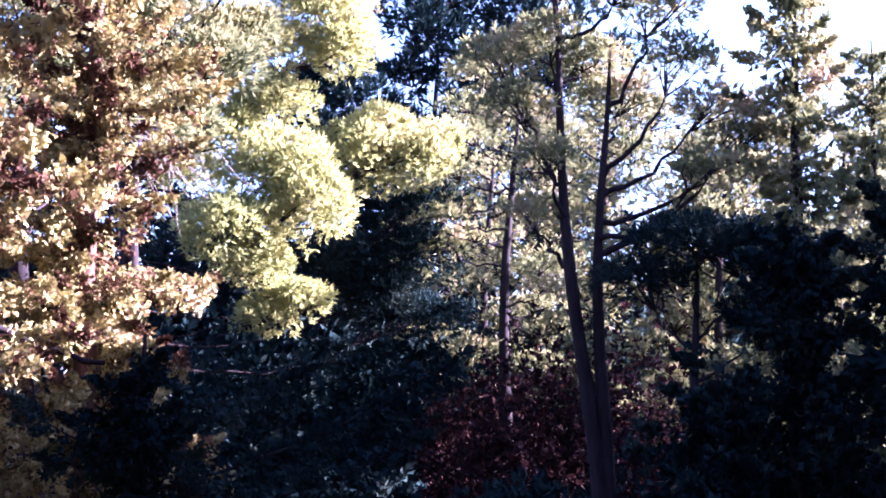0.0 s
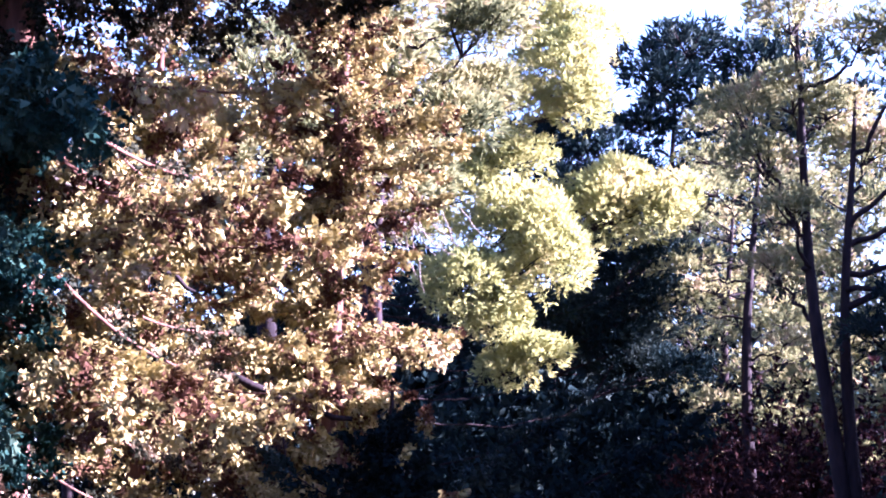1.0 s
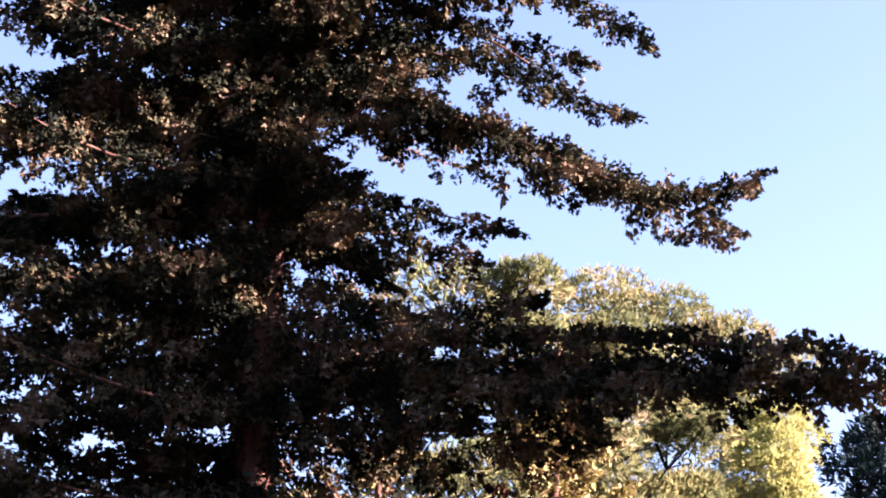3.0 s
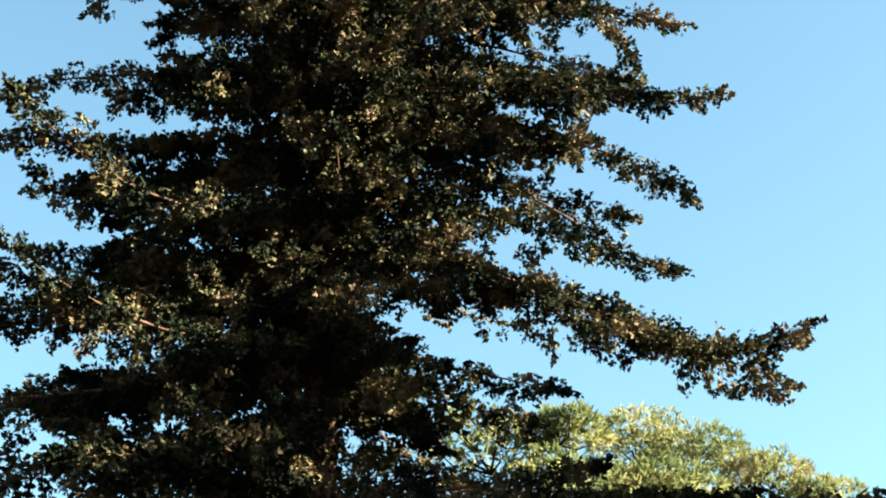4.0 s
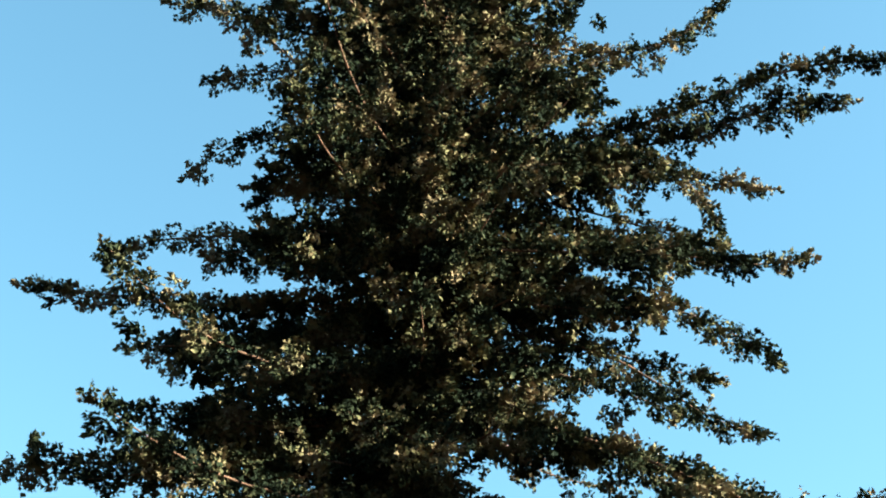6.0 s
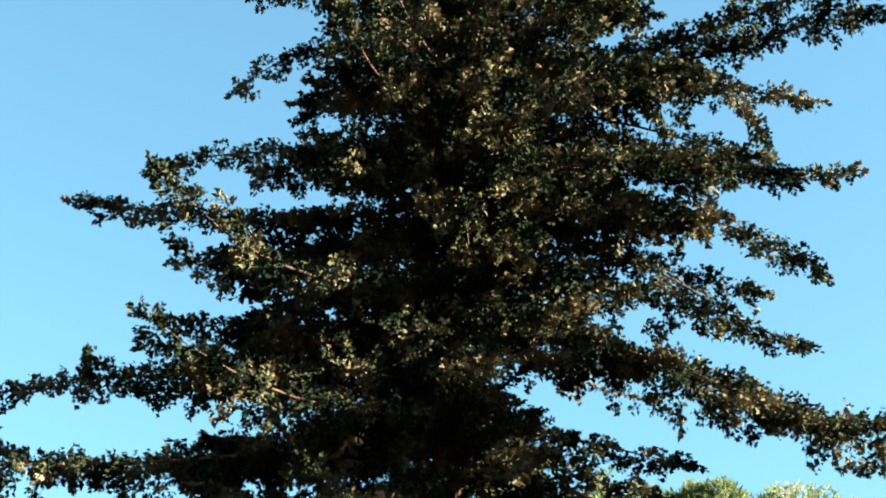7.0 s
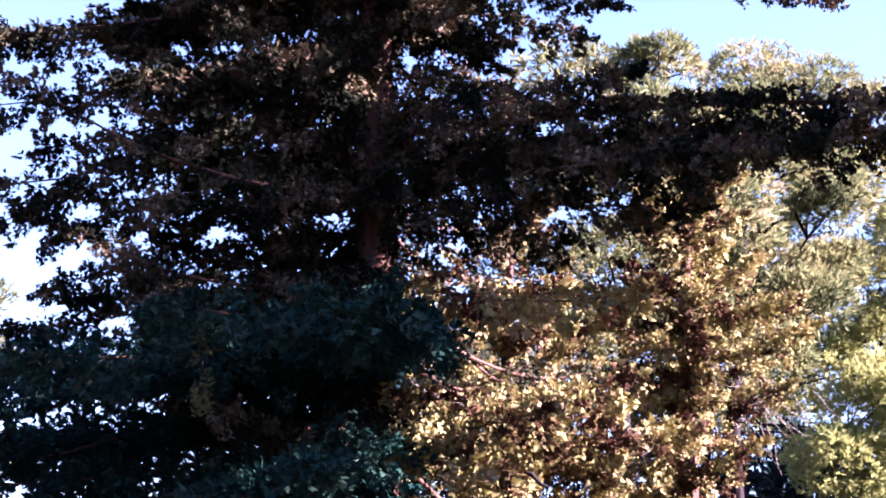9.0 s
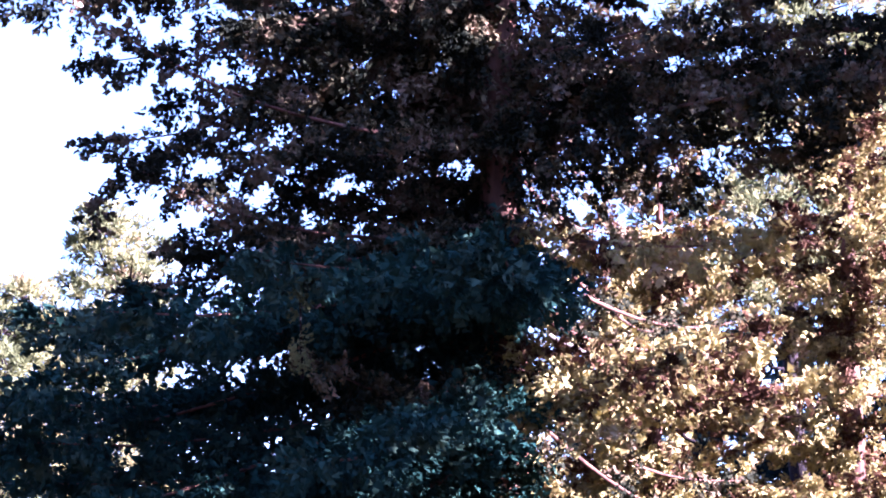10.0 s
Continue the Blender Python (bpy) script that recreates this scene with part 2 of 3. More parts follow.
def conifer(name, x, y, height, radius, label, mat, bark, low, reach, whorl=0.42, per=4, size=0.076, dense=1.0, top_rise=0.25, droop=-0.25, skip=(), blades=3, group="", width=0.8, hang=0.3, back=None, sparse=None, hollow=-1.0):
    """A whole conifer with whorls of boughs; reach(z) gives their length. skip: (from, to) bearings left clear; back: those set more thinly; sparse: (from, to, low, high) where most boughs have died."""
    tree = tree_base(name, x, y, label, group)
    p = add_trunk(tree, height, radius, bark)
    z, turn = low, rng.uniform(0, 360)
    while z < height - 0.25:
        r = reach(z)
        f = (z - low) / (height - low)
        for k in range(per):
            az = (turn + 360 * k / per + rng.uniform(-22, 22)) % 360
            if any((az - a) % 360 < (b - a) % 360 for a, b in skip):
                continue
            ln = r * rng.uniform(0.45, 1.1)
            if ln < 0.2:
                continue
            if sparse and (az - 214) % 360 < 62 and z < 6.2:
                if z < 4.6 or rng.random() < 0.5:
                    continue
                ln *= 0.35
            if sparse and (az - sparse[0]) % 360 < sparse[1] - sparse[0] and sparse[2] < z < sparse[3]:
                if rng.random() < 0.35:
                    continue
                ln *= 0.55
            if sparse and abs(az - 221) < 34 and 4.6 < z < 11.4 and (z < 8.4 or rng.random() < 0.2):
                continue
            zz = z + rng.uniform(-0.2, 0.2)
            thin = 0.26 if back and ((az - back[0]) % 360 < (back[1] - back[0]) % 360 or z > back[2]) else 1.0
            start = [np.interp(zz, p[:, 2], p[:, c]) for c in (0, 1)] + [zz]
            conifer_bough(tree, start, az, ln, ln * (droop * (1 - f) + top_rise * f) + rng.normal(0, 0.08 * ln), mat, bark, min(width, 0.15 + 0.34 * ln), 0.08, size, thin * dense, hang, blades, hollow)
        turn += 137.5 / per + 40
        z += whorl * rng.uniform(0.8, 1.25)
    return tree, p


def pine_pad(tree, start, centre, radii, mat, bark, tufts, size=0.2, blades=7, thin=0.11, bare_limb=0.03, fill=0.35):
    """A pine limb that ends in a rounded cushion of needle tufts."""
    start, centre, radii, tufts = np.asarray(start, float), np.asarray(centre, float), np.asarray(radii, float), int(tufts * 1.5)
    s = np.linspace(0, 1, 10)[:, None]
    limb = start + (centre - start) * s
    limb[:, 2] += -0.10 * np.linalg.norm(centre - start) * np.sin(np.pi * s[:, 0])
    limb[1:-1] += rng.normal(0, 0.05, (8, 3))
    paths = [(limb, bare_limb * (1.5 - 1.25 * s[:, 0]) * (0.7 + 0.12 * np.linalg.norm(centre - start)))]
    v = unit(rng.normal(size=(tufts, 3)))
    v[:, 2] = np.where((v[:, 2] < -0.2) & (rng.random(tufts) < 0.6), -v[:, 2], v[:, 2])
    rad = np.where(rng.random(tufts) < fill, rng.uniform(0.25, 0.85, tufts), rng.uniform(0.82, 1.08, tufts))
    lump = np.array([noise.noise(Vector(tuple(a * 2.1)) + Vector(tuple(centre))) for a in v])
    roots = centre + v * radii * (rad * (1 + 0.38 * lump))[:, None]
    for k in range(7):
        e = roots[rng.integers(tufts)]
        mid = (limb[7] + e) / 2 + rng.normal(0, 0.08, 3)
        paths.append((np.stack([limb[7], mid, e]), np.array([0.025, 0.016, 0.008])))
    ob = part("limb", tube_mesh("limb", paths, bark, 6), tree)
    ways = v * [1, 1, 0.7] + [0, 0, 0.55] + rng.normal(0, 0.2, (tufts, 3))
    part("needles", sprig_mesh("needles", roots, unit(ways), size * rng.uniform(0.7, 1.25, tufts), mat, blades, 0.8, thin), ob)
    return ob


# ---- ground ----
bm = bmesh.new()
bmesh.ops.create_grid(bm, x_segments=120, y_segments=120, size=60)
for v in bm.verts:
    r = math.hypot(v.co.x, v.co.y)
    v.co.z = 0.10 * noise.noise(v.co * 0.35) + 0.35 * noise.noise(v.co * 0.06) * min(1, r / 20)
    if max(abs(v.co.x), abs(v.co.y)) > 59.9:
        v.co.x, v.co.y, v.co.z = v.co.x * 30, v.co.y * 30, 0
me = bpy.data.meshes.new("ground")
bm.to_mesh(me)
bm.free()
me.materials.append(LITTER)
tagged(new("ground", me), "brown woodland floor of dry needle litter", "ground", kind="structure")

# ---- the tall spruce ----
SX, SY, _ = spot(40, 15.15)
RIGHT, LEFT = -50.0, 130.0


def tall_reach(z):
    return float(np.interp(z, [1, 4, 6, 8, 11, 14, 17, 20, 21.3], [3.4, 4.4, 4.5, 4.1, 3.5, 2.9, 2.2, 0.9, 0.2]))


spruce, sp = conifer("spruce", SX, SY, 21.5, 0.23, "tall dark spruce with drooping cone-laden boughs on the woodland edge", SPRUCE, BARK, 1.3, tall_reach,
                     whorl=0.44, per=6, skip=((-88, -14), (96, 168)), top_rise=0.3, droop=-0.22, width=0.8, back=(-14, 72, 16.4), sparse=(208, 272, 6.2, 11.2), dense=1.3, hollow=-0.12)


def arm(z0, az, length, tip_z, width=0.85, sag=0.08, mat=SPRUCE, **kw):
    start = [np.interp(z0, sp[:, 2], sp[:, c]) for c in (0, 1)] + [z0]
    return conifer_bough(spruce, start, az, length, tip_z - z0, mat, BARK, width, sag, **kw)


def reach_out(points, width=0.7, turn=0.0, mat=SPRUCE, dense=1.0, hang=0.3):
    """A bough across the view, through (to the right of the trunk, height); turn swings it about the trunk, in degrees."""
    z0 = points[0][1]
    base = np.array([np.interp(z0, sp[:, 2], sp[:, c]) for c in (0, 1)] + [0])
    way = bearing(RIGHT + turn)
    return dress_bough(spruce, smooth_path([base + way * u + [0, 0, z] for u, z in points]), mat, BARK, width, dense=1.25 * dense, hang=hang)


# the dense older growth about the trunk
def inner_reach(z, right):
    if right:
        return float(np.interp(z, [5.5, 7, 8, 8.5, 9, 9.6, 10.3, 10.8, 11.5, 12.4, 13, 14, 15, 16, 17], [1.2, 1.2, 1.3, 1.3, 0.5, 0.35, 1.3, 2.5, 3.1, 3.0, 2.7, 2.1, 1.7, 1.2, 0.9]))
    return float(np.interp(z, [4.5, 5.5, 7.5, 8.5, 9.5, 10.5, 11.5, 12.5, 13.3, 14, 15, 16, 17], [3.2, 2.7, 2.8, 2.8, 2.8, 2.7, 2.3, 1.9, 1.7, 1.3, 1.6, 1.2, 0.9]))


for k in range(48):
    for right in (False, True):
        z = 4.6 + 0.26 * k
        ln = inner_reach(z, right) * rng.uniform(0.75, 1.0)
        if not right or z > 8.2:
            arm(z + 0.12 * ln, (RIGHT if right else LEFT) + rng.uniform(-32, 32), ln, z - 0.05 * ln, 0.6, 0.03, hang=0.35, size=0.1, dense=1.5)
for k in range(22):
    z = 8.0 + 0.2 * k
    arm(z, 221 + rng.choice([-1, 1]) * rng.uniform(14, 56), rng.uniform(0.7, 1.5), z - 0.25, 0.5, 0.02, hang=0.3)

# towards the sunny side, from the top down
reach_out([(0, 15.9), (1.2, 16.3), (2.3, 16.9)], 0.5, 14)
reach_out([(0, 15.0), (1.0, 15.15), (1.9, 15.05), (2.8, 15.25), (3.6, 16.15)], 0.5, 4)
reach_out([(0, 14.3), (1.2, 14.5), (2.2, 14.45)], 0.5, -12)
reach_out([(0, 13.2), (0.9, 13.4), (1.9, 13.55), (2.9, 14.05), (3.9, 14.65), (4.7, 15.1), (5.8, 15.05)], 0.52, -2, dense=1.4, hang=0.26)
reach_out([(0, 13.1), (1.5, 13.35), (3.0, 13.95), (4.5, 14.85), (5.2, 14.9)], 0.42, 5, dense=1.2)
reach_out([(0, 13.0), (0.9, 13.1), (2.5, 13.35), (3.2, 13.35), (4.0, 13.3)], 0.45, 3)
reach_out([(0, 13.2), (2.4, 13.3), (3.1, 12.9), (3.3, 12.2)], 0.5, -8)
reach_out([(0, 12.9), (1.8, 12.9), (2.9, 12.75), (3.6, 12.7)], 0.55, 10)
reach_out([(0, 12.6), (0.9, 12.55), (2.1, 12.2), (3.4, 11.95), (4.35, 12.2)], 0.42, 0)
reach_out([(0, 12.1), (1.8, 12.0), (2.8, 11.75), (3.5, 11.75)], 0.55, -10)
reach_out([(0, 11.7), (0.9, 11.65), (2.1, 11.6), (3.4, 11.4), (3.95, 10.9)], 0.62, 2, dense=1.2)
reach_out([(0, 11.4), (1.5, 11.2), (2.7, 11.0), (3.5, 10.95)], 0.6, 12)
reach_out([(0, 11.0), (1.2, 10.95), (2.1, 10.85), (2.85, 10.35), (3.15, 9.95), (3.7, 9.95)], 0.36, 0)
reach_out([(0, 10.7), (1.2, 10.5), (2.2, 10.2), (2.9, 9.9)], 0.5, -7)
reach_out([(0, 10.1), (0.4, 9.85), (1.5, 9.75), (2.4, 9.6), (3.25, 9.25), (4.0, 8.95), (4.5, 8.85), (5.1, 9.4)], 0.85, 0, dense=1.35, hang=0.45)
reach_out([(0.3, 10.1), (1.5, 9.75), (2.6, 9.35), (3.6, 8.85), (4.6, 8.45)], 0.75, -8, dense=1.25, hang=0.42)
reach_out([(0.4, 10.2), (1.8, 9.95), (3.0, 9.6), (4.1, 9.2)], 0.6, 7, hang=0.3)
reach_out([(0, 9.1), (0.85, 8.75), (1.5, 8.65), (2.4, 8.45)], 0.5, -3, dense=1.2)
reach_out([(0, 8.7), (0.8, 8.35), (1.6, 8.1), (2.1, 7.95)], 0.6, -14, hang=0.36)
reach_out([(0, 8.4), (0.7, 8.1), (1.3, 7.9)], 0.6, 10)
# the long level bough, swung towards the viewer, and what hangs below it
reach_out([(0, 7.1), (1.3, 6.85), (2.6, 6.75), (3.4, 6.62), (4.4, 6.42), (5.1, 6.25), (6.1, 5.98), (7.0, 5.72)], 0.6, -40, dense=1.3, hang=0.4)
reach_out([(0, 6.9), (1.4, 6.75), (2.7, 6.6), (4.2, 6.35), (5.6, 6.0), (6.6, 5.8)], 0.6, -34, dense=1.2, hang=0.45)
reach_out([(0, 6.7), (1.3, 6.5), (2.6, 6.3), (3.8, 6.1), (4.9, 5.9)], 0.65, -43, dense=1.2, hang=0.45)
reach_out([(0, 7.3), (1.2, 7.05), (2.2, 6.95), (3.2, 6.85)], 0.5, -46, hang=0.35)
reach_out([(0, 6.4), (1.2, 6.2), (2.3, 6.0), (3.3, 5.85)], 0.65, -32, hang=0.45)
reach_out([(0, 6.1), (1.0, 5.95), (1.9, 5.8)], 0.6, -24, hang=0.45)
reach_out([(0, 6.8), (1.5, 6.55), (3.0, 6.4), (4.6, 6.2), (5.8, 5.9)], 0.65, -37, dense=1.2, hang=0.5)
reach_out([(0, 6.5), (1.5, 6.3), (2.8, 6.1), (4.0, 5.95)], 0.65, -48, hang=0.5)
reach_out([(0, 7.4), (0.9, 7.4), (1.8, 7.35)], 0.7, -6, hang=0.4)
reach_out([(0, 7.8), (0.8, 7.7), (1.5, 7.6)], 0.6, 12, hang=0.4)
# towards the open side, from the top down
reach_out([(0, 16.6), (-1.1, 16.8), (-1.9, 17.1)], 0.5, 8)
reach_out([(0, 15.7), (-1.2, 15.75), (-2.1, 15.6)], 0.5, -8)
reach_out([(0, 14.9), (-1.2, 14.85), (-2.1, 15.1), (-3.25, 15.3)], 0.5, 0, dense=1.2, hang=0.4)
reach_out([(0, 14.7), (-1.2, 14.6), (-2.0, 14.65), (-2.7, 14.5)], 0.5, -10, hang=0.4)
reach_out([(0, 14.2), (-0.8, 14.1), (-1.3, 14.0)], 0.45, 6)
reach_out([(0, 13.6), (-0.9, 13.55), (-1.7, 13.5), (-2.2, 13.3), (-2.65, 12.8)], 0.42, 0)
reach_out([(0, 13.2), (-1.0, 13.1), (-1.7, 12.95), (-2.0, 12.7)], 0.5, -12)
reach_out([(0, 12.7), (-1.0, 12.55), (-1.9, 12.4)], 0.5, 10)
reach_out([(0, 12.4), (-0.8, 12.15), (-1.9, 11.95), (-2.8, 11.92), (-3.45, 11.6)], 0.42, 0)
reach_out([(0, 11.9), (-1.0, 11.7), (-1.8, 11.55), (-2.3, 11.4)], 0.5, 12)
reach_out([(0, 11.5), (-0.7, 11.25), (-2.1, 10.95), (-3.0, 11.02), (-4.15, 11.05)], 0.42, 2, dense=1.3, hang=0.2)
reach_out([(0, 11.2), (-1.2, 10.9), (-2.0, 10.75), (-2.6, 10.7)], 0.5, -10)
reach_out([(0, 10.9), (-0.7, 10.7), (-2.0, 10.5), (-2.95, 10.35)], 0.5, 4, hang=0.3)
reach_out([(0, 10.5), (-1.0, 10.25), (-2.3, 10.05)], 0.55, -12)
reach_out([(0, 10.1), (-0.6, 9.9), (-2.0, 9.75), (-2.85, 9.78)], 0.5, 0, hang=0.3)
reach_out([(0, 9.9), (-1.2, 9.6), (-2.2, 9.4)], 0.6, 12)
reach_out([(0, 9.7), (-1.6, 9.4), (-2.7, 9.12), (-4.0, 9.03), (-4.55, 8.83)], 0.42, 0, dense=1.3, hang=0.28)
reach_out([(0, 9.5), (-1.4, 9.15), (-2.6, 8.85), (-3.2, 8.7)], 0.6, 8, hang=0.4)
reach_out([(0, 8.9), (-1.2, 8.6), (-2.4, 8.4), (-3.0, 8.35)], 0.6, -12, hang=0.4)
reach_out([(0, 8.8), (-1.55, 8.35), (-3.1, 8.05), (-4.3, 8.0), (-4.8, 8.25), (-5.0, 8.55)], 0.5, -2, dense=1.2, hang=0.36)
reach_out([(0, 8.7), (-1.6, 8.3), (-3.0, 8.0), (-4.3, 7.85), (-5.05, 7.75)], 0.6, 6, dense=1.2, hang=0.4)
reach_out([(0, 8.1), (-1.5, 7.7), (-3.2, 7.4), (-4.05, 7.3)], 0.6, 0, dense=1.2, hang=0.45)
reach_out([(0, 7.9), (-1.4, 7.55), (-2.8, 7.2), (-3.6, 7.1)], 0.65, -12, hang=0.45)
reach_out([(0, 7.6), (-1.45, 7.1), (-2.9, 6.5), (-3.9, 6.45)], 0.6, 3, dense=1.2, hang=0.45)
reach_out([(0, 7.1), (-1.3, 6.75), (-2.5, 6.45), (-3.3, 6.1)], 0.65, -10, hang=0.45)
reach_out([(0, 6.9), (-1.2, 6.7), (-2.5, 6.6), (-3.55, 6.05), (-3.8, 5.75)], 0.6, 5, hang=0.45)
reach_out([(0, 6.1), (-1.2, 5.95), (-2.5, 5.75), (-3.15, 5.45)], 0.7, 0, hang=0.45)
reach_out([(0, 5.6), (-1.2, 5.4), (-2.4, 5.1), (-3.4, 4.9)], 0.8, 12, hang=0.45)
# shaded low boughs: the same spruce, its needles coloured teal for shade
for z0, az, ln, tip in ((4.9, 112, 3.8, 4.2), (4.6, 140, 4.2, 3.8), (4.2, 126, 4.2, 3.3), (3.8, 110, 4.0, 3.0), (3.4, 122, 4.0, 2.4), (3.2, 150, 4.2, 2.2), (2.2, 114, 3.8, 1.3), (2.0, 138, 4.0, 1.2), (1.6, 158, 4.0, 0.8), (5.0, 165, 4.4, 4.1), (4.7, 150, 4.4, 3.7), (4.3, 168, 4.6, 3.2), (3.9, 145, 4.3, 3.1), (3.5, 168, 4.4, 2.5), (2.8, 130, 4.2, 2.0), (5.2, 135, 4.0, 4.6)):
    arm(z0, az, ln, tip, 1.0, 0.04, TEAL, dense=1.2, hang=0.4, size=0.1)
# sunlit low boughs: the paler CONED needles carry the sunlight on this spruce
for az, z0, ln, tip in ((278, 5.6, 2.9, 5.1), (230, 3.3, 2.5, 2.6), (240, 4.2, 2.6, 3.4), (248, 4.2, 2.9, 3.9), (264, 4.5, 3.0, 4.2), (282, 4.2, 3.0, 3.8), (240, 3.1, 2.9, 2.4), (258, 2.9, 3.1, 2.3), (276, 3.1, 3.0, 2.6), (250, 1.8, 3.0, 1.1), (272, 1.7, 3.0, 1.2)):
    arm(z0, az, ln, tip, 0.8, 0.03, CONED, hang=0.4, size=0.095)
# low shaded boughs on the near side, the shade tinted into their needles
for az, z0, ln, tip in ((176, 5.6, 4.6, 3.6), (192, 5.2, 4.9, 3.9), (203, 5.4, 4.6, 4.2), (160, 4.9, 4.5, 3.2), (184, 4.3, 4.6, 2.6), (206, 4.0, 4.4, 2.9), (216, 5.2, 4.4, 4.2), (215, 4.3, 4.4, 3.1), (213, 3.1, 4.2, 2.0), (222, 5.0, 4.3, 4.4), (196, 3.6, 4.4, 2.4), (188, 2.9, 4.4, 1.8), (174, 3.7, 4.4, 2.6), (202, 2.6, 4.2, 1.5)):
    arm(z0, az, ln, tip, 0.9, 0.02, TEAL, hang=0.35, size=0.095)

# ---- sunlit conifers behind it ----
x, y, _ = spot(35.6, 20.4)
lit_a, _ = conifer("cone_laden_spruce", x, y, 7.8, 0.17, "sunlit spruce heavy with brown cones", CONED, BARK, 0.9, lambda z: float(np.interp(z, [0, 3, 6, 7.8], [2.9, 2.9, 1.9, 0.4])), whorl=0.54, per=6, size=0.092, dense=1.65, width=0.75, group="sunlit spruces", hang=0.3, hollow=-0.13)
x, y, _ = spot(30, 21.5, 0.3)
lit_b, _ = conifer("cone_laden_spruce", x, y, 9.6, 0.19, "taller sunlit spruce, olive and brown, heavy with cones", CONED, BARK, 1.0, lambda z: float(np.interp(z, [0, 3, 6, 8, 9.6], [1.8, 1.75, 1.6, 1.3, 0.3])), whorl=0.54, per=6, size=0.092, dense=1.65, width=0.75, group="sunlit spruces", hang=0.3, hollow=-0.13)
# young spruce in their shade, which its needle colour already holds
x, y, _ = spot(22, 17.6, -1.7)
young, yp = conifer("young_spruce", x, y, 3.0, 0.06, "young dark green spruce in the shade", SHADEPINE, GREYBARK, 0.4, lambda z: 1.4 * (1 - z / 3.3), whorl=0.3, per=5, size=0.1, width=0.6)
for z0, az, ln, tip in ((2.2, -70, 1.6, 2.6), (1.4, -66, 3.2, 2.75), (1.1, -80, 2.8, 1.9), (0.9, -58, 2.6, 1.3), (1.7, 100, 1.3, 2.3), (0.8, -95, 2.4, 1.2)):
    conifer_bough(young, [0, 0, z0], az, ln, tip - z0, SHADEPINE, GREYBARK, 0.8, 0.05, 0.1, 1.0, 0.4)

def bare_part(tree, name, paths, mat, label):
    """Dead wood of a tree, given in the world's own places."""
    base = np.array(tree.location)
    return part(name, tube_mesh(name, [(np.asarray(p, float) - base, r) for p, r in paths], mat, 7, 0.05), tree, label)


def bent(a, b, sag, r0, r1, steps=8):
    u = np.linspace(0, 1, steps)[:, None]
    p = np.asarray(a) + (np.asarray(b) - np.asarray(a)) * u
    p[:, 2] -= sag * np.sin(np.pi * u[:, 0])
    p[1:-1] += rng.normal(0, 0.02, (steps - 2, 3))
    return p, r0 + (r1 - r0) * u[:, 0]


bare_part(lit_a, "broken_branch", [bent((-10.95, 13.5, 5.05), (-10.35, 13.95, 4.72), 0.02, 0.035, 0.02)], PALEWOOD, "pale broken dead branch")
bare_part(lit_b, "bare_limb", [bent((-10.5, 15.85, 3.36), (-9.15, 16.65, 2.8), 0.08, 0.06, 0.03)], GREYBARK, "thick dark bare limb")
bare_part(lit_b, "bare_twig", [bent((-9.9, 16.2, 3.1), (-9.75, 16.25, 2.3), 0.0, 0.02, 0.01)], GREYBARK, "dark bare twig")
bare_part(lit_a, "bare_limb", [bent((-10.1, 13.95, 4.3), (-9.7, 14.3, 3.92), 0.03, 0.035, 0.02)], GREYBARK, "short dark bare limb")
for k in range(34):
    a = np.array([-11.0, 21.0, 6.2]) + rng.normal(0, [0.35, 0.35, 0.25])
    bare_part(lit_b, "bare_twig", [bent(a, a + np.array([0.35, 0.15, -0.55]) * rng.uniform(0.4, 1.2) + rng.normal(0, 0.22, 3), 0.08, 0.008, 0.004, 6)], PALEWOOD, "grey bare twig")
# pale upright shoots
conifer_bough(spruce, [-8.25 - SX, 8.0 - SY, 3.6], 215, 0.15, 0.6, OLIVE, GREYBARK, 0.1, 0.0, 0.04, 0.7, 0.1)
conifer_bough(spruce, bearing(130) * 3.86 + [0, 0, 9.02], 130, 0.05, 0.22, SPRUCE, BARK, 0.05, 0.0, 0.07, 1.0, 0.0)

# ---- yellow pine ----
PX, PY, _ = spot(20, 42, -5.6)
pine = tree_base("pine", PX, PY, "tall pine with fluffy sunlit yellow-green cushions of needles")
pp = add_trunk(pine, 17.6, 0.28, GREYBARK, wobble=0.2)


def pad(tree, path, z0, bear, right, ahead, z, radii, mat, tufts, **kw):
    start = [np.interp(z0, path[:, 2], path[:, c]) for c in (0, 1)] + [z0]
    off = bearing(bear - 90) * right + bearing(bear) * ahead
    pine_pad(tree, start, [off[0], off[1], z], radii, mat, GREYBARK, tufts, **kw)


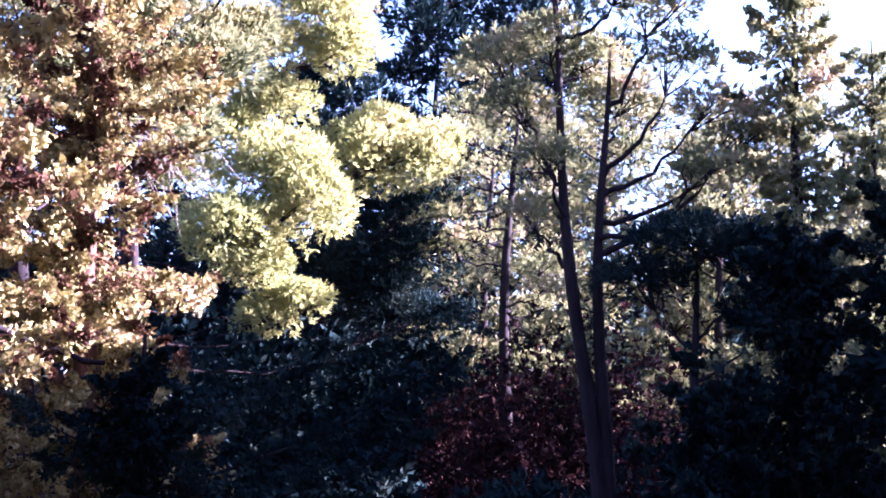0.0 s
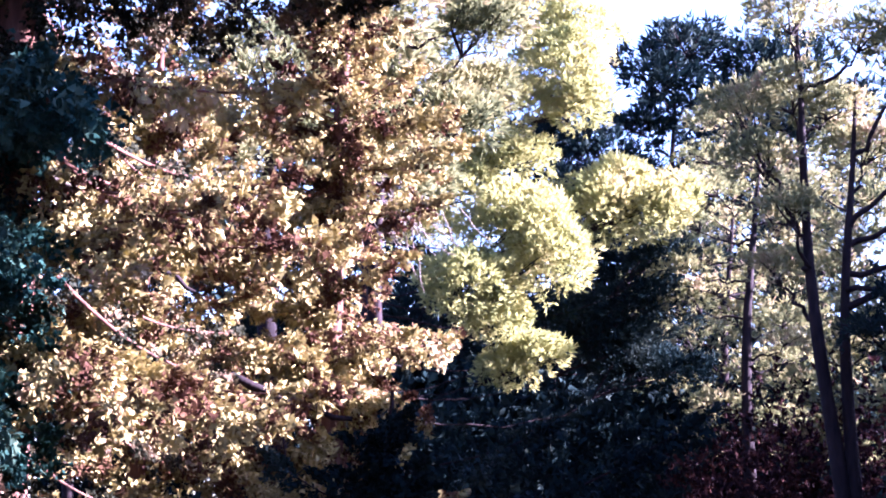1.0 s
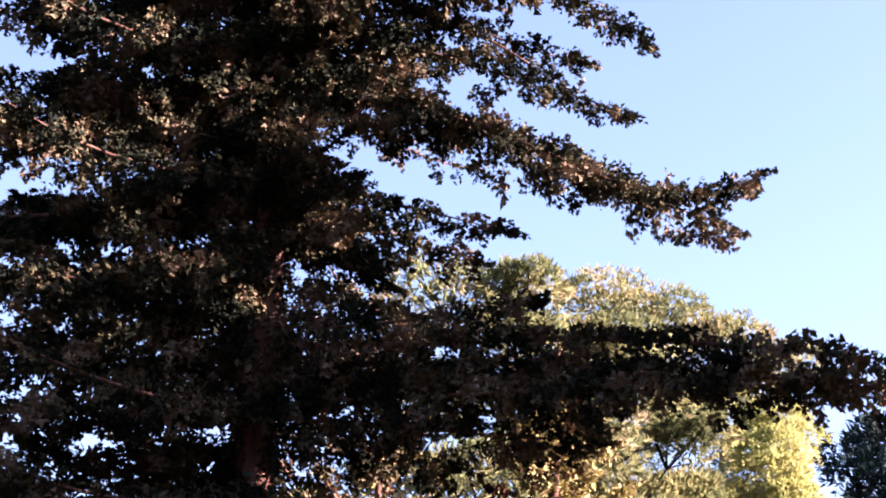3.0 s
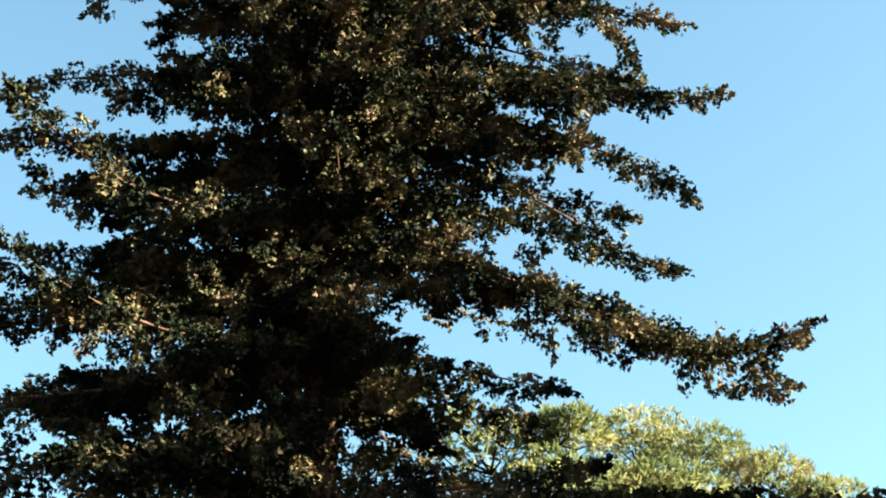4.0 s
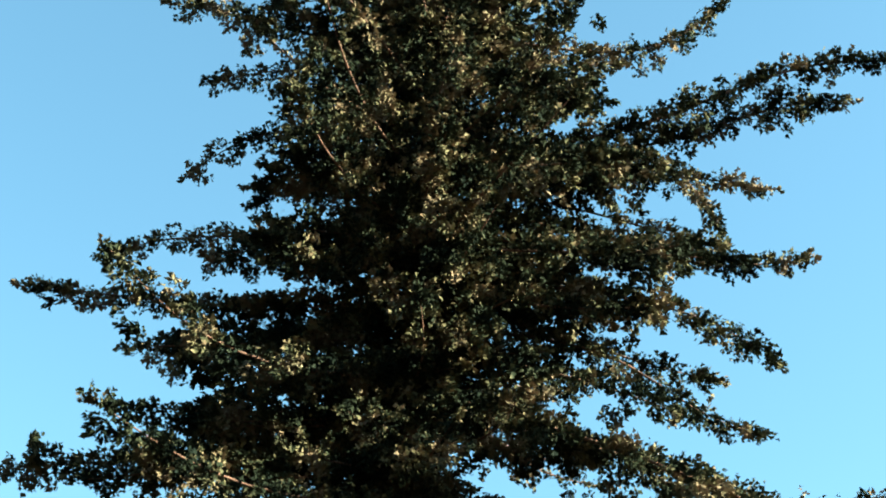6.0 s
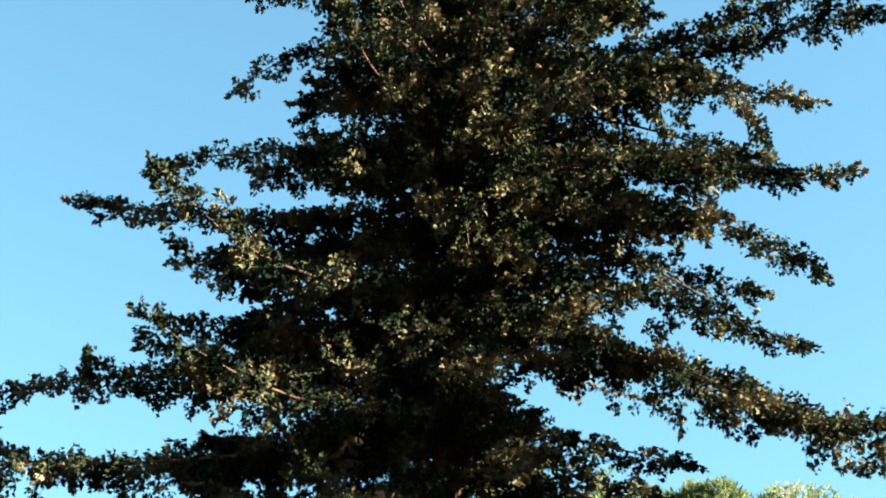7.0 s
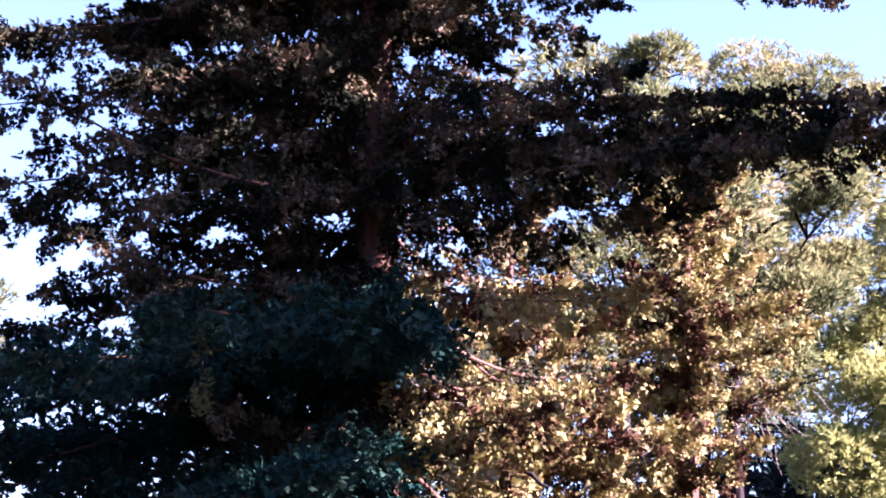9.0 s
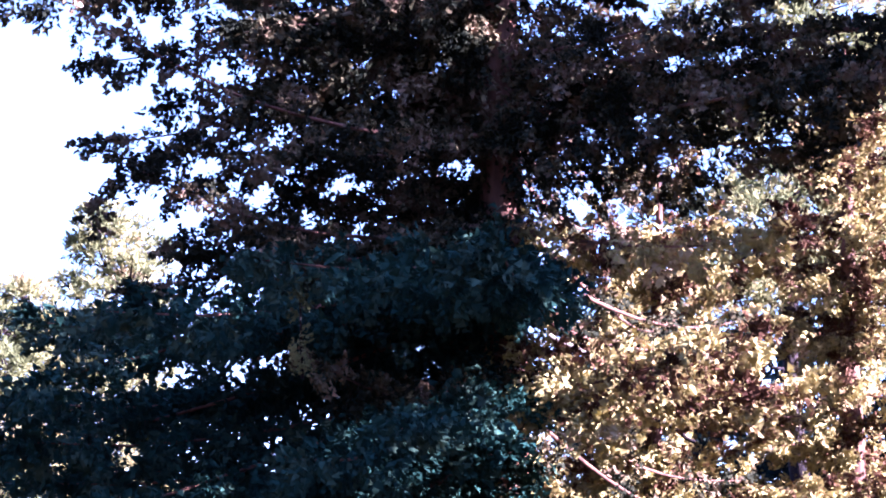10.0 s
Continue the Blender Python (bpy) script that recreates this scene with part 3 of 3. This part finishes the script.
# cushions: where the limb starts, to the right, ahead, height, half sizes, tufts
for z0, right, ahead, z, radii, tufts in (
        (8.6, 5.4, 1.0, 9.8, (1.2, 1.2, 0.9), 1000), (8.6, 6.6, 1.4, 10.0, (1.2, 1.2, 0.85), 1000), (8.9, 7.4, 1.5, 10.35, (0.75, 0.8, 0.6), 500), (8.6, 6.0, 1.4, 10.7, (0.9, 0.9, 0.6), 600),
        (7.4, 3.4, -1.8, 8.9, (1.35, 1.2, 1.05), 1200), (7.2, 4.2, -1.9, 8.1, (1.05, 1.1, 0.9), 900), (6.4, 2.3, -2.6, 7.3, (1.1, 1.2, 0.9), 900), (6.0, 3.0, -1.5, 6.7, (0.8, 0.9, 0.6), 500),
        (5.0, 3.9, -1.0, 5.9, (0.7, 0.8, 0.5), 330), (5.0, 3.1, -1.0, 5.5, (0.7, 0.8, 0.5), 330), (11.5, 4.4, -0.8, 13.2, (1.2, 1.2, 1.0), 1000), (11.5, 4.9, -0.8, 12.3, (0.9, 1.0, 0.7), 650),
        (11.0, 2.6, -1.2, 12.1, (1.4, 1.3, 0.9), 1000), (12.8, 4.8, 0.2, 14.4, (1.1, 1.1, 0.9), 700), (13.6, 2.8, 0.0, 15.0, (1.5, 1.5, 1.0), 900), (10.0, 3.2, -0.6, 10.9, (1.1, 1.0, 0.6), 500),
        (10.0, 0.6, -0.6, 11.4, (1.7, 1.4, 1.0), 800), (12.4, 0.2, 0.0, 13.6, (1.5, 1.4, 1.1), 800), (8.0, 0.4, 0.5, 9.2, (1.6, 1.4, 0.9), 700), (9.0, 1.8, -0.8, 10.0, (1.2, 1.2, 0.8), 700),
        (15.4, 1.9, 0.0, 17.6, (1.5, 1.4, 0.8), 600), (15.0, 3.6, 0.2, 17.0, (1.3, 1.2, 0.7), 500), (16.0, 0.3, 0.0, 18.2, (1.4, 1.4, 0.8), 600), (14.6, 5.0, 0.2, 16.3, (1.1, 1.1, 0.6), 400)):
    pad(pine, pp, z0, 20, right, ahead, z, radii, OLIVE if z > 16 else PINE, tufts, bare_limb=0.012)
# shaded lower cushions of the same pine, their shade put into the needle colour
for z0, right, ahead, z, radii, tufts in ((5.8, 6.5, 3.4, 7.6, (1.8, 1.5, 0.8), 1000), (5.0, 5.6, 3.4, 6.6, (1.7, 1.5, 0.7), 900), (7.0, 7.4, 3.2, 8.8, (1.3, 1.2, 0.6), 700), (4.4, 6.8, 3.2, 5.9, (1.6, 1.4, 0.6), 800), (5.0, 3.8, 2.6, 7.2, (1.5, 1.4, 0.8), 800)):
    pad(pine, pp, z0, 20, right, ahead, z, radii, SHADEPINE, tufts * 0.6, size=0.26, bare_limb=0.012)

# ---- twin-stemmed pine ----
TX, TY, _ = spot(11.95, 34)
twin = tree_base("twin_stemmed_pine", TX, TY, "twin-stemmed pine with bare radiating limbs and a thin olive crown")
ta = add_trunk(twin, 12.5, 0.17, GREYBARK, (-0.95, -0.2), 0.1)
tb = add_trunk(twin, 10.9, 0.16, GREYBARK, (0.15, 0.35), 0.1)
for path, z0, right, z, radii, tufts in (
        (ta, 8.2, -1.9, 10.0, (0.9, 0.9, 0.5), 210), (ta, 8.6, -2.4, 11.2, (0.9, 0.9, 0.6), 230), (ta, 9.6, -1.2, 11.7, (1.0, 1.0, 0.6), 260), (ta, 10.6, -0.2, 11.2, (0.9, 0.9, 0.6), 230),
        (ta, 11.6, 0.7, 12.6, (1.0, 1.0, 0.6), 240), (ta, 12.0, -1.2, 13.2, (1.0, 1.0, 0.6), 240), (tb, 8.0, 2.6, 10.1, (0.9, 0.9, 0.5), 170), (tb, 8.4, 1.9, 11.0, (0.8, 0.9, 0.6), 190),
        (tb, 7.4, 3.3, 9.2, (0.9, 0.9, 0.5), 170), (tb, 7.0, 2.5, 8.4, (0.9, 0.9, 0.45), 150), (tb, 9.0, 0.5, 10.4, (0.9, 0.9, 0.6), 220), (tb, 6.6, 3.9, 9.9, (0.8, 0.8, 0.5), 130),
        (tb, 6.2, 1.9, 7.3, (0.8, 0.8, 0.4), 110), (ta, 7.4, -1.3, 8.7, (0.8, 0.8, 0.4), 110), (ta, 6.4, -1.7, 7.6, (0.8, 0.8, 0.4), 110), (tb, 10.0, 1.4, 12.2, (0.9, 0.9, 0.5), 160)):
    pad(twin, path, 0.16 + 0.895 * z0, 13, 0.895 * right, rng.uniform(-0.9, 0.9), 0.16 + 0.895 * z, [0.895 * q for q in radii], OLIVE, tufts, size=0.2, bare_limb=0.045)

# slender pine beside it
x, y, _ = spot(15.3, 44)
slim = tree_base("slender_pine", x, y, "slender dark pine trunk with thin twiggy branches")
lp = add_trunk(slim, 12.5, 0.19, GREYBARK, (0.5, 0), 0.1)
for k in range(16):
    z = 4.2 + 0.5 * k
    pad(slim, lp, z, 15, rng.choice([-1, 1]) * rng.uniform(0.7, 1.7), rng.uniform(-0.8, 0.8), z + rng.uniform(0.1, 0.7), (0.7, 0.7, 0.3), OLIVE, 80, size=0.2)

# green cushion and dark conifers on the shaded side, shade put into their needles
x, y, _ = spot(10.5, 33, 1.0)
low_pine = tree_base("low_pine", x, y, "low pine with grey-green cushions half in the shade")
gp = add_trunk(low_pine, 6.0, 0.14, GREYBARK)
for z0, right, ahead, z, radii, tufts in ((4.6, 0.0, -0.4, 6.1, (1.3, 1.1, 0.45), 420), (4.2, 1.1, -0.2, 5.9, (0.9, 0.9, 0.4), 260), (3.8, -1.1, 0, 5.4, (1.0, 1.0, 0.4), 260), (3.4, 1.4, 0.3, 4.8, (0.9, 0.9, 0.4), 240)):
    pad(low_pine, gp, z0, 10, right, ahead, z, radii, SHADEPINE, tufts)
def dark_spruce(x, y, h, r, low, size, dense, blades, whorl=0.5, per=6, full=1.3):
    conifer("dark_spruce", x, y, h, 0.14, "dense spruce with needles darkened for deep shade", SHADEPINE, GREYBARK, low, lambda z: r * (1 - (max(0.0, z - low) / (h - low)) ** full) + 0.2, whorl=whorl, per=per, size=size, dense=dense, width=1.0, group="shaded spruces", blades=blades)


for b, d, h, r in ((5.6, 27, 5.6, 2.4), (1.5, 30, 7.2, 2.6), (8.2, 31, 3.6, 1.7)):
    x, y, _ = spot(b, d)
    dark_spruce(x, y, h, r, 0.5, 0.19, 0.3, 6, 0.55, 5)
# unseen spruces added on the sunward side, placed to cast shade
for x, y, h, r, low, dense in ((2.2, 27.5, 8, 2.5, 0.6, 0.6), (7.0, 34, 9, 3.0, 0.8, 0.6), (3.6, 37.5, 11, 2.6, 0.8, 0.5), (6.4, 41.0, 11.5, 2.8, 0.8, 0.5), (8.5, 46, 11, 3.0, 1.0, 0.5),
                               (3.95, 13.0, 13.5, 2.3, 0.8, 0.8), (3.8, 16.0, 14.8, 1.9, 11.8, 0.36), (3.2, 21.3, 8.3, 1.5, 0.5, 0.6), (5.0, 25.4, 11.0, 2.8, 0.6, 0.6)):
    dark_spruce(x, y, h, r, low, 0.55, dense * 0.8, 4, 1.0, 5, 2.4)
for b, d, h, r in ((5.2, 34, 13.4, 1.65), (2.6, 46, 13.5, 2.2), (8.6, 52, 12.6, 2.2)):
    x, y, _ = spot(b, d)
    conifer("grey_spruce", x, y, h, 0.18, "thin grey-green spruce with a pale sunlit side", OLIVE, GREYBARK, 2.5, lambda z, h=h, r=r: r * (1 - (z / h) ** 1.6) + 0.25, whorl=0.62, per=4, size=0.2, dense=0.5, width=0.7, group="grey spruces", blades=3)

# dead pole among the trunks
x, y, _ = spot(9.3, 36)
snag = tree_base("dead_sapling", x, y, "thin pale dead sapling with a few bare branches", "", "dead tree")
part("stem", tube_mesh("stem", [bent((0, 0, -0.1), (0.15, 0.1, 3.6), 0.0, 0.055, 0.02)], PALEWOOD, 7), snag)
for z, dx, dz in ((2.5, -1.3, 0.15), (1.7, -0.7, -0.2), (2.9, 0.6, 0.3), (2.0, 0.8, 0.1)):
    part("branch", tube_mesh("branch", [bent((0.1, 0.07, z), (0.1 + dx, 0.0, z + dz), 0.06, 0.018, 0.006)], PALEWOOD, 6), snag)

# ---- pines farther back ----
def round_pine(name, b, d, h, spread_r, low, label, mat, pads, tufts, size, group=""):
    x, y, _ = spot(b, d)
    tree = tree_base(name, x, y, label, group)
    p = add_trunk(tree, h - 0.6, 0.012 * h + 0.05, GREYBARK, wobble=0.15)
    for k in range(pads):
        f = (k + 0.5) / pads
        z = low + (h - low) * f
        r = spread_r * math.sqrt(max(0.05, 1 - (2 * f - 0.75) ** 2 / 1.6)) * rng.uniform(0.3, 1.0)
        a = k * 137.5 + rng.uniform(-25, 25)
        q = 0.42 * spread_r * rng.uniform(0.6, 1.1)
        c = bearing(a) * r
        z0 = max(0.5, z - 0.5 * r - 0.3)
        pine_pad(tree, [np.interp(z0, p[:, 2], p[:, 0]), np.interp(z0, p[:, 2], p[:, 1]), z0], [c[0], c[1], z], (q, q, q * 0.6), mat, GREYBARK, tufts, size)
    return tree


round_pine("back_pine", 31, 26.5, 12.5, 2.6, 6.5, "pale sunlit pine top behind the spruce", OLIVE, 16, 260, 0.2)
round_pine("back_pine", 27.3, 28, 11.8, 2.4, 7.5, "pale sunlit pine with a broad uneven top", OLIVE, 14, 240, 0.2)
round_pine("wood_edge_pine", 15.6, 54, 13.6, 3.4, 3.5, "pale olive pine half in shade behind the bare trunks", OLIVE, 26, 90, 0.27, "pines behind the trunks")
round_pine("wood_edge_pine", 11.6, 52, 13.8, 3.2, 3.5, "pale olive pine half in shade behind the bare trunks", OLIVE, 26, 90, 0.27, "pines behind the trunks")
round_pine("wood_edge_pine", 7.6, 50, 12.2, 3.2, 3.0, "pale olive pine half in shade behind the bare trunks", OLIVE, 26, 90, 0.27, "pines behind the trunks")
round_pine("wood_edge_pine", 3.6, 52, 13.0, 3.2, 3.0, "pale olive pine half in shade behind the bare trunks", OLIVE, 26, 90, 0.27, "pines behind the trunks")
round_pine("bushy_pine", 55.9, 36, 11.2, 1.6, 2.5, "bushy young pine lit along its top", OLIVE, 44, 80, 0.22)
round_pine("bushy_pine", 58.9, 35, 9.2, 1.5, 2.0, "smaller bushy young pine", OLIVE, 38, 80, 0.22)
# distant pines: their shade is in the needle colour
round_pine("distant_pine", 17.5, 62, 20.5, 4.0, 9, "distant blue-green pine in the shade", SHADEPINE, 22, 90, 0.5, "distant pines")
round_pine("distant_pine", 21.5, 60, 16.6, 3.6, 6, "distant blue-green pine in the shade", SHADEPINE, 24, 90, 0.5, "distant pines")
round_pine("distant_pine", 13.5, 64, 20.5, 4.2, 10, "distant blue-green pine in the shade", SHADEPINE, 20, 90, 0.5, "distant pines")
round_pine("distant_pine", 29, 60, 17, 4.5, 5, "distant blue-green pine in the shade", SHADEPINE, 22, 90, 0.5, "distant pines")
round_pine("distant_pine", 38, 58, 14, 4.2, 4, "distant blue-green pine in the shade", SHADEPINE, 20, 90, 0.5, "distant pines")


# ---- undergrowth and far woods ----
def shrub_cloud(name, label, spots, mat, tufts, size, blades=6):
    roots, ways = [], []
    for x, y, z, r, h in spots:
        v = unit(rng.normal(size=(tufts, 3)))
        rad = rng.uniform(0.55, 1.0, (tufts, 1))
        q = np.array([x, y, z]) + v * rad * [r, r, h]
        keep = q[:, 2] > 0.02
        roots.append(q[keep]), ways.append((v + [0, 0, 0.4])[keep])
    roots, ways = np.concatenate(roots), unit(np.concatenate(ways))
    return tagged(new(name, sprig_mesh(name, roots, ways, size * rng.uniform(0.6, 1.3, len(roots)), mat, blades, 1.0, 0.2)), label, "undergrowth", kind="stuff")


def scatter(count, b0, b1, d0, d1, r0, r1, high):
    out = []
    for _ in range(count):
        b, d, r = rng.uniform(b0, b1), rng.uniform(d0, d1), rng.uniform(r0, r1)
        x, y, _ = spot(b, d)
        h = r * rng.uniform(0.7, 1.2) * high
        out.append((x, y, h * 0.6, r, h))
    return out


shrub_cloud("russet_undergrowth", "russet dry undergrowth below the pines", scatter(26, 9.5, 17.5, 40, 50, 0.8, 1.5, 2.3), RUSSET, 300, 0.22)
# undergrowth, thicket and woods take the near-black needle colour that stands for shade
shrub_cloud("green_undergrowth", "dark green undergrowth in shade", scatter(70, -4, 62, 28, 54, 0.8, 1.7, 1.0), SHADEPINE, 150, 0.28)
shrub_cloud("thicket", "dark twiggy thicket between the trunks", scatter(76, -10, 30, 47, 60, 1.5, 2.4, 2.3), SHADEPINE, 150, 0.42)
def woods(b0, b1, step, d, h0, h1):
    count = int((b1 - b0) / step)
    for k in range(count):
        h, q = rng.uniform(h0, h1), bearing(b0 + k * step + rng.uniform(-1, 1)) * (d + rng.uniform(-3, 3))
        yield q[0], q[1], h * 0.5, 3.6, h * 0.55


shrub_cloud("far_woods", "far dark woods closing off the view and low sky", [*woods(-12, 40, 2.2, 68, 10, 14), *woods(40, 66, 2.6, 72, 8, 10), *woods(10, 30, 2.0, 62, 7, 9)], SHADEPINE, 300, 1.0)
# unseen ring on the other sides, added tall to block fill light from the sky
shrub_cloud("far_woods", "far dark woods closing off the view and low sky", [*woods(68, 346, 4.0, 46, 17, 21), *woods(70, 344, 4.0, 60, 22, 26)], SHADEPINE, 100, 2.2)
